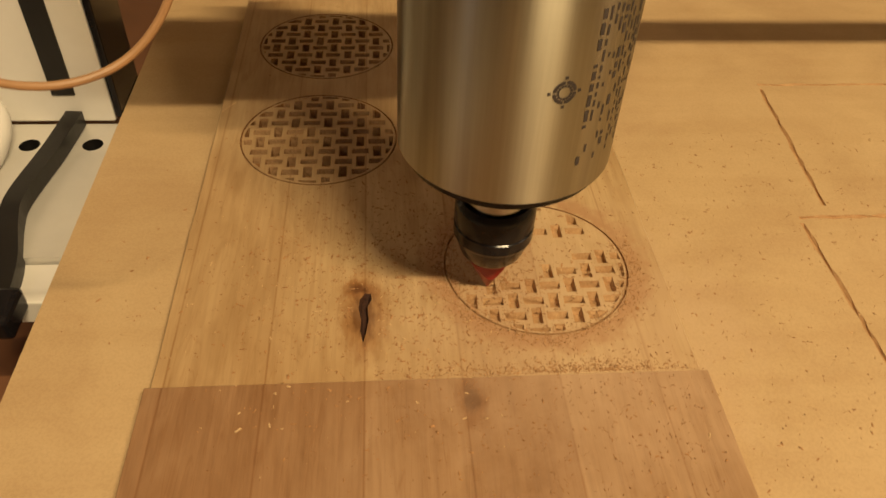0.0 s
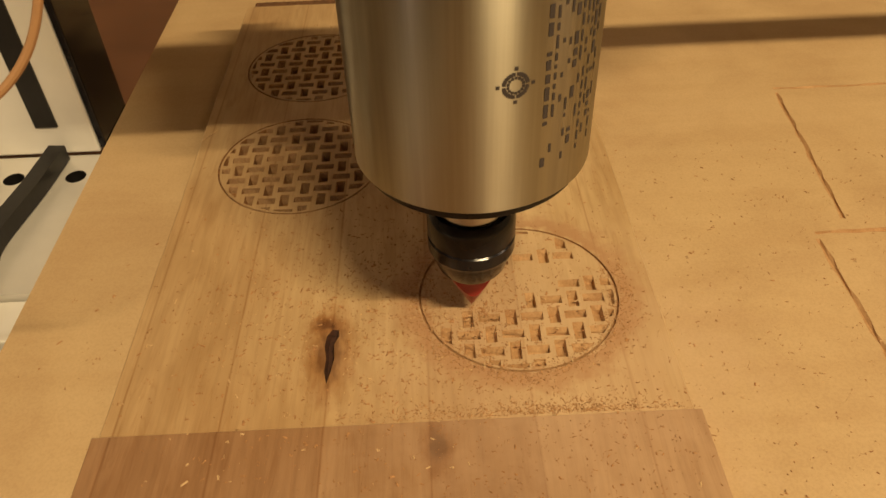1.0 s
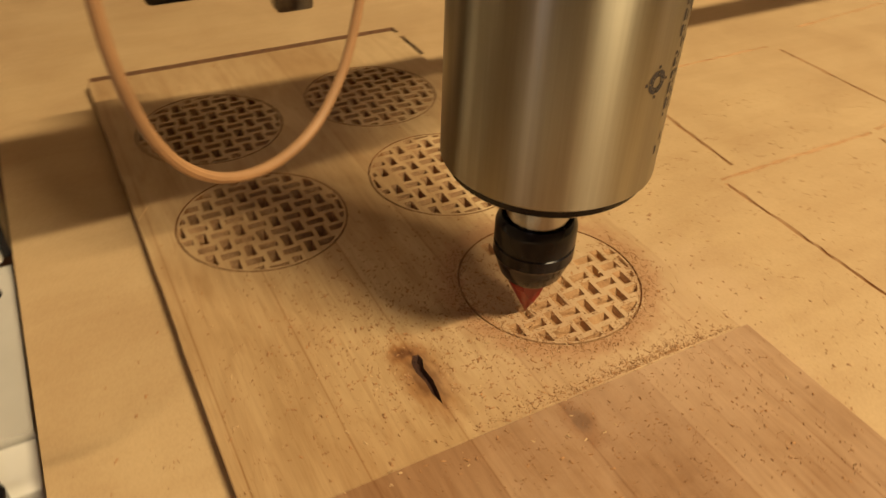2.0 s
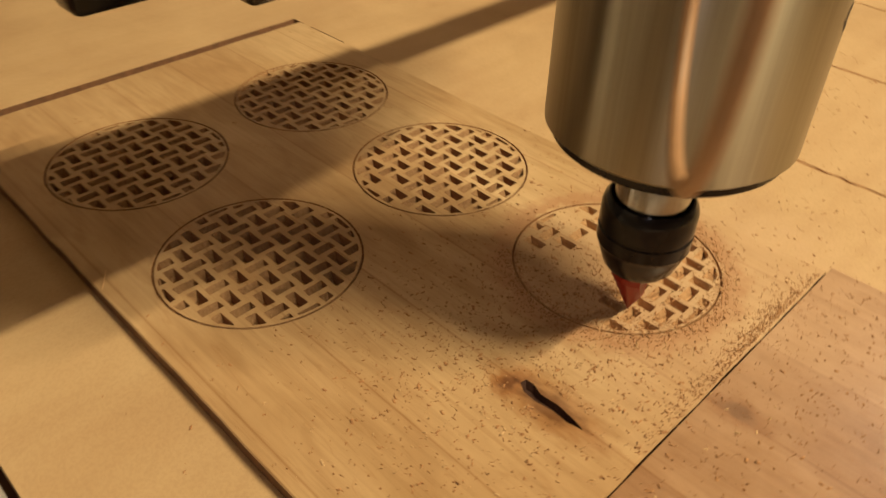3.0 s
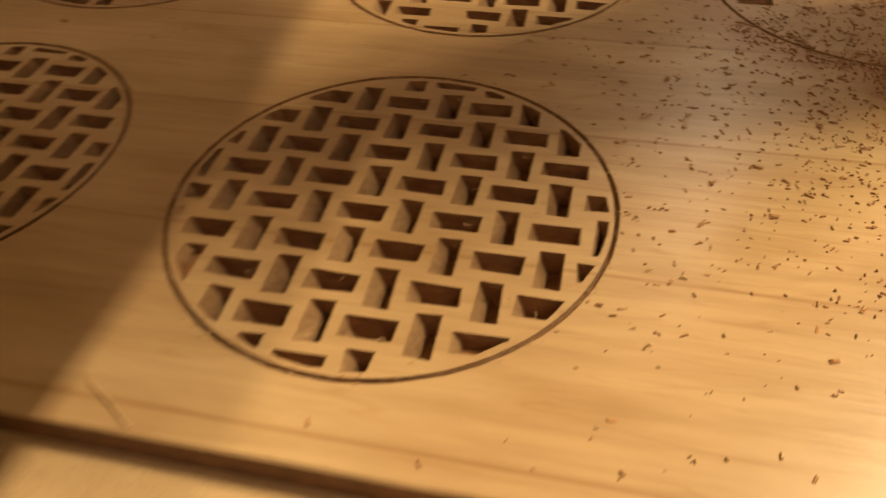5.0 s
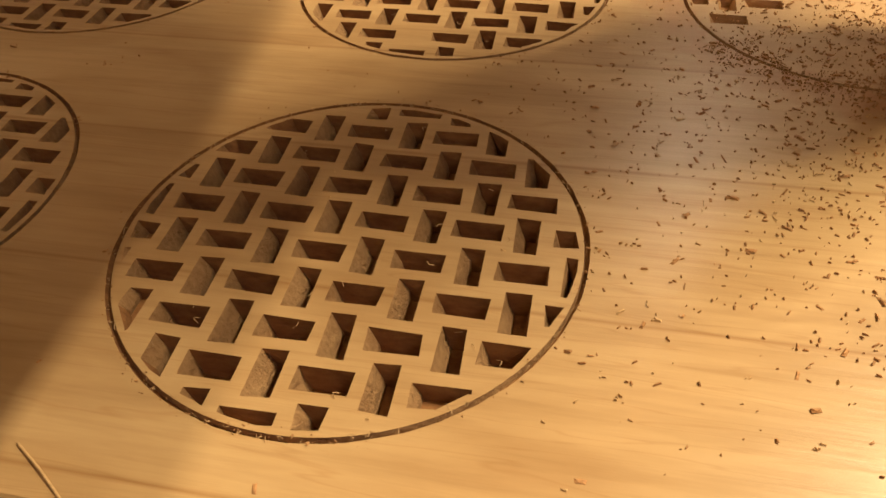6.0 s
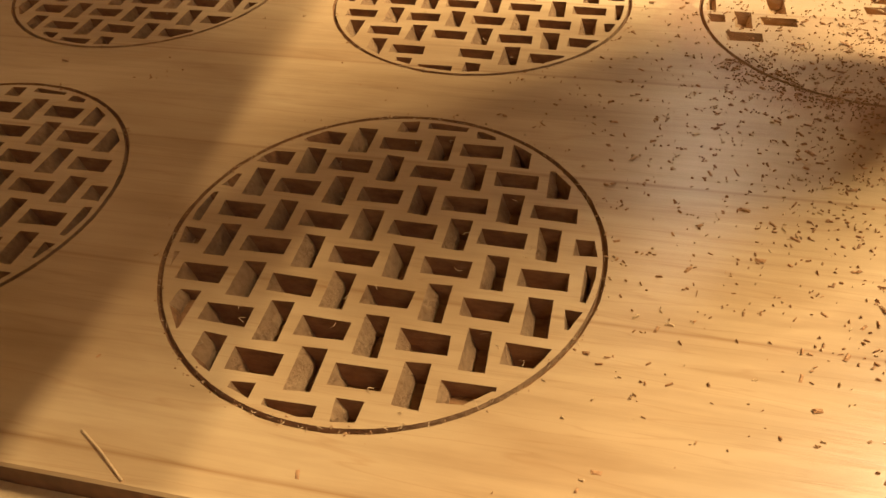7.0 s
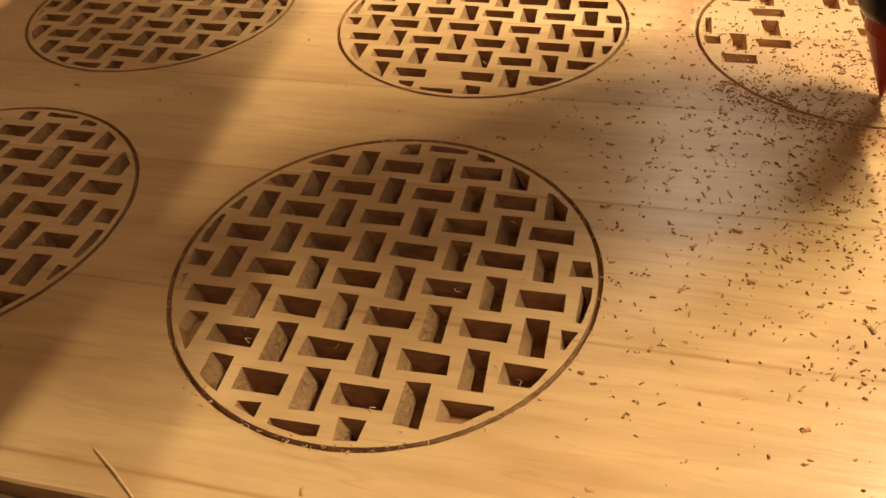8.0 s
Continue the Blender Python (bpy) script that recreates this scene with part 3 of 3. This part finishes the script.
LOOP = ((-3.0, 27.0), (-3.5, 23.5), (-3.8, 20.5), (-3.7, 18.4), (-3.1, 16.7), (-2.0, 15.6), (-0.5, 15.1), (1.0, 15.3), (2.2, 16.2), (3.0, 17.6), (3.5, 19.4), (4.1, 22.5), (4.8, 25.5))
WIRE = [(-1.0, -11.0, 29.5), (-5.0, -17.0, 30.0)] + [(-4.7 + 0.85 * a, -19.4 + 0.53 * a, z + 1.1) for a, z in LOOP] + [(1.9, -13.5, 28.2), (3.2, -10.6, 28.8)]
part("lead", tube(bmesh.new(), curve_points(WIRE, 12), 0.12, 10), TAN, wire, smooth=True)


# ---- dust and chips ----
def chips(count, spots, seed, size=(0.05, 0.19), z=lambda x, y: 0.0):
    """Loose flakes, thick enough to see, strewn round some spots."""
    rnd = random.Random(seed)
    verts, faces = [], []
    x, y = spots(rnd)
    for _ in range(count):
        if rnd.random() < 0.3:
            x, y = x + rnd.gauss(0, 0.09), y + rnd.gauss(0, 0.09)
        else:
            x, y = spots(rnd)
        h = z(x, y)
        if h is None:
            continue
        L = rnd.uniform(*size) * (0.35 + 0.9 * rnd.random() ** 4)
        W, T = L * rnd.uniform(0.15, 0.55), rnd.uniform(0.015, 0.05)
        a, tilt = rnd.uniform(0, math.pi), rnd.uniform(-0.6, 0.6)
        ca, sa = math.cos(a), math.sin(a)
        k = len(verts)
        for ux, uy, uz in ((-1, -1, 0), (1, -0.6, 0), (0.8, 1, 0), (-0.9, 0.7, 0), (-0.5, -0.5, 1), (0.7, -0.2, 1), (0.3, 0.6, 1), (-0.4, 0.3, 1)):
            px, py = ux * L / 2, uy * W / 2
            verts.append(((x + px * ca - py * sa) * P, (y + px * sa + py * ca) * P, (h + uz * T + (px * tilt + abs(px * tilt)) * 0.5) * P))
        faces += [(k + 3, k + 2, k + 1, k), (k + 4, k + 5, k + 6, k + 7), (k, k + 1, k + 5, k + 4), (k + 1, k + 2, k + 6, k + 5), (k + 2, k + 3, k + 7, k + 6), (k + 3, k, k + 4, k + 7)]
    return verts, faces


def strew(name, data, mat, label):
    me = bpy.data.meshes.new(name)
    me.from_pydata(data[0], [], data[1])
    me.materials.append(mat)
    return tagged(new(name, me), label, "sawdust", kind="stuff")


def height(x, y):
    if abs(x - 2.1) < 0.6 and -15.6 < y < -12.0:
        return None
    if y < -17.5 and -7.2 < x < 17.4 and y > -57:
        return 0.162
    if BX0 < x < BX1 and BY0 < y < BY1:
        for cx, cy in CENTRES[:4]:
            if (x - cx) ** 2 + (y - cy) ** 2 < 4.8 ** 2:
                return None
        return 0.002
    return SPOIL + 0.002 if x > -13 else None


def near_cut(r):
    a, d = r.uniform(0, 2 * math.pi), abs(r.gauss(0, 5.0))
    return 9.0 + d * math.cos(a), -11.5 + d * math.sin(a)


def trail(r):
    return r.gauss(3.5, 5.0), r.gauss(-11.0, 4.2)


def rim_pile(r):
    a, d = r.uniform(2.2, 6.6), 4.8 + r.gauss(0, 0.4)
    return CENTRES[4][0] + d * math.cos(a), CENTRES[4][1] + d * math.sin(a)


def bed(r):
    return r.uniform(14, 45), r.uniform(-30, 2)


def joint_pile(r):
    return r.triangular(2.0, 17.2, 13.0), -17.35 + abs(r.gauss(0, 0.35))


def whole_board(r):
    return r.uniform(-6.8, 17), r.uniform(-17, 22)


def offcut_top(r):
    return r.triangular(-4, 17.3, 15.0), -17.7 - abs(r.gauss(0, 6))


strew("wood_chips", chips(2200, near_cut, 1, size=(0.04, 0.17), z=height), CHIP, "brown wood chips strewn round the cutter")
strew("wood_chips", chips(3000, trail, 2, size=(0.05, 0.26), z=height), CHIP, "brown wood chips strewn over the birch panel")
strew("wood_chips", chips(2600, rim_pile, 3, size=(0.05, 0.18), z=height), DUST, "chips piled along the ring cut")
strew("wood_chips", chips(500, bed, 14, size=(0.05, 0.19), z=height), PALE, "pale shavings scattered over the fibreboard bed")
strew("wood_chips", chips(2400, bed, 4, size=(0.04, 0.20), z=height), CHIP, "brown chips scattered over the fibreboard bed")
strew("wood_chips", chips(800, trail, 7, size=(0.06, 0.26), z=height), PALE, "pale wood shavings strewn over the birch panel")
strew("wood_chips", chips(400, near_cut, 8, size=(0.05, 0.24), z=height), PALE, "pale wood shavings round the cutter")
strew("wood_chips", chips(1500, joint_pile, 6, size=(0.05, 0.18), z=height), DUST, "fine chips swept against the joint of the boards")
strew("wood_chips", chips(1100, offcut_top, 5, size=(0.04, 0.19), z=height), CHIP, "brown chips on the offcut")
strew("wood_chips", chips(260, whole_board, 15, size=(0.05, 0.20), z=height), CHIP, "a few brown chips scattered over the whole panel")


def ring_crumbs(r):
    cx, cy = CENTRES[r.choice((0, 0, 0, 1, 2, 3))]
    a, d = r.uniform(0, 2 * math.pi), r.gauss(RING - 0.03, 0.07)
    return cx + d * math.cos(a), cy + d * math.sin(a)


strew("wood_chips", chips(700, ring_crumbs, 21, size=(0.03, 0.12), z=lambda x, y: -0.015), DUST, "crumbs of torn wood along the ring cuts")


def fibres(count, seed):
    """Fine pale slivers left standing on the rims of the pockets."""
    rnd = random.Random(seed)
    bm = bmesh.new()
    for _ in range(count):
        cx, cy = CENTRES[rnd.choice((0, 0, 0, 1, 1, 2, 3))]
        a, d = rnd.uniform(0, 2 * math.pi), (4.66 if rnd.random() < 0.7 else 4.4 * math.sqrt(rnd.random()))
        x, y = cx + d * math.cos(a), cy + d * math.sin(a)
        L, t, up = rnd.uniform(0.06, 0.18), rnd.uniform(0, 2 * math.pi), rnd.uniform(0.0, 0.06)
        u = Vector((math.cos(t), math.sin(t), 0))
        n = Vector((-u.y, u.x, 0)) * rnd.uniform(-0.1, 0.1)
        o = Vector((x, y, -0.01))
        tube(bm, curve_points([o, o + u * L * 0.5 + n + Vector((0, 0, up)), o + u * L + Vector((0, 0, up * 0.6))], 4), rnd.uniform(0.004, 0.008), 3)
    return bm


tagged(new("wood_fibres", finish("wood_fibres", fibres(240, 9), PALE)), "fine pale wood fibres clinging to the carved pockets", "wood fibre", kind="stuff")
solid("splinter", tube(bmesh.new(), [(-6.2, 4.9, 0.03), (-6.55, 4.3, 0.06), (-6.95, 3.7, 0.03)], 0.022, 6), PALE, "long pale splinter lying at the edge of the panel", "splinter")


def motions():
    """What moves: the spindle creeps along its cut and lifts once between two pockets."""
    rows = [(0.0, 8.1, -11.9, 0.0), (0.5, 8.3, -11.9, 0.12), (0.65, 8.4, -11.8, 0.3), (0.9, 8.5, -11.65, 0.72), (1.2, 8.5, -11.7, 0.75), (1.7, 8.4, -11.9, 0.4), (2.3, 8.3, -12.1, 0.0), (2.5, 8.35, -12.3, 0.0), (3.0, 8.6, -12.6, 0.0),
            (3.5, 8.75, -11.5, 0.0), (4.0, 9.6, -11.9, 0.0), (5.2, 9.3, -11.8, 0.0), (6.3, 8.7, -11.7, 0.0), (7.0, 8.1, -11.15, 0.0), (7.5, 7.9, -10.75, 0.0), (8.0, 7.7, -10.45, 0.0)]
    walk(spindle, [(t, pose(x * P, y * P, (TIP[2] + z) * P)) for t, x, y, z in rows])
    walk(gantry, [(t, pose(0, (y + 11.8) * P, 0)) for t, x, y, z in rows])


motions()
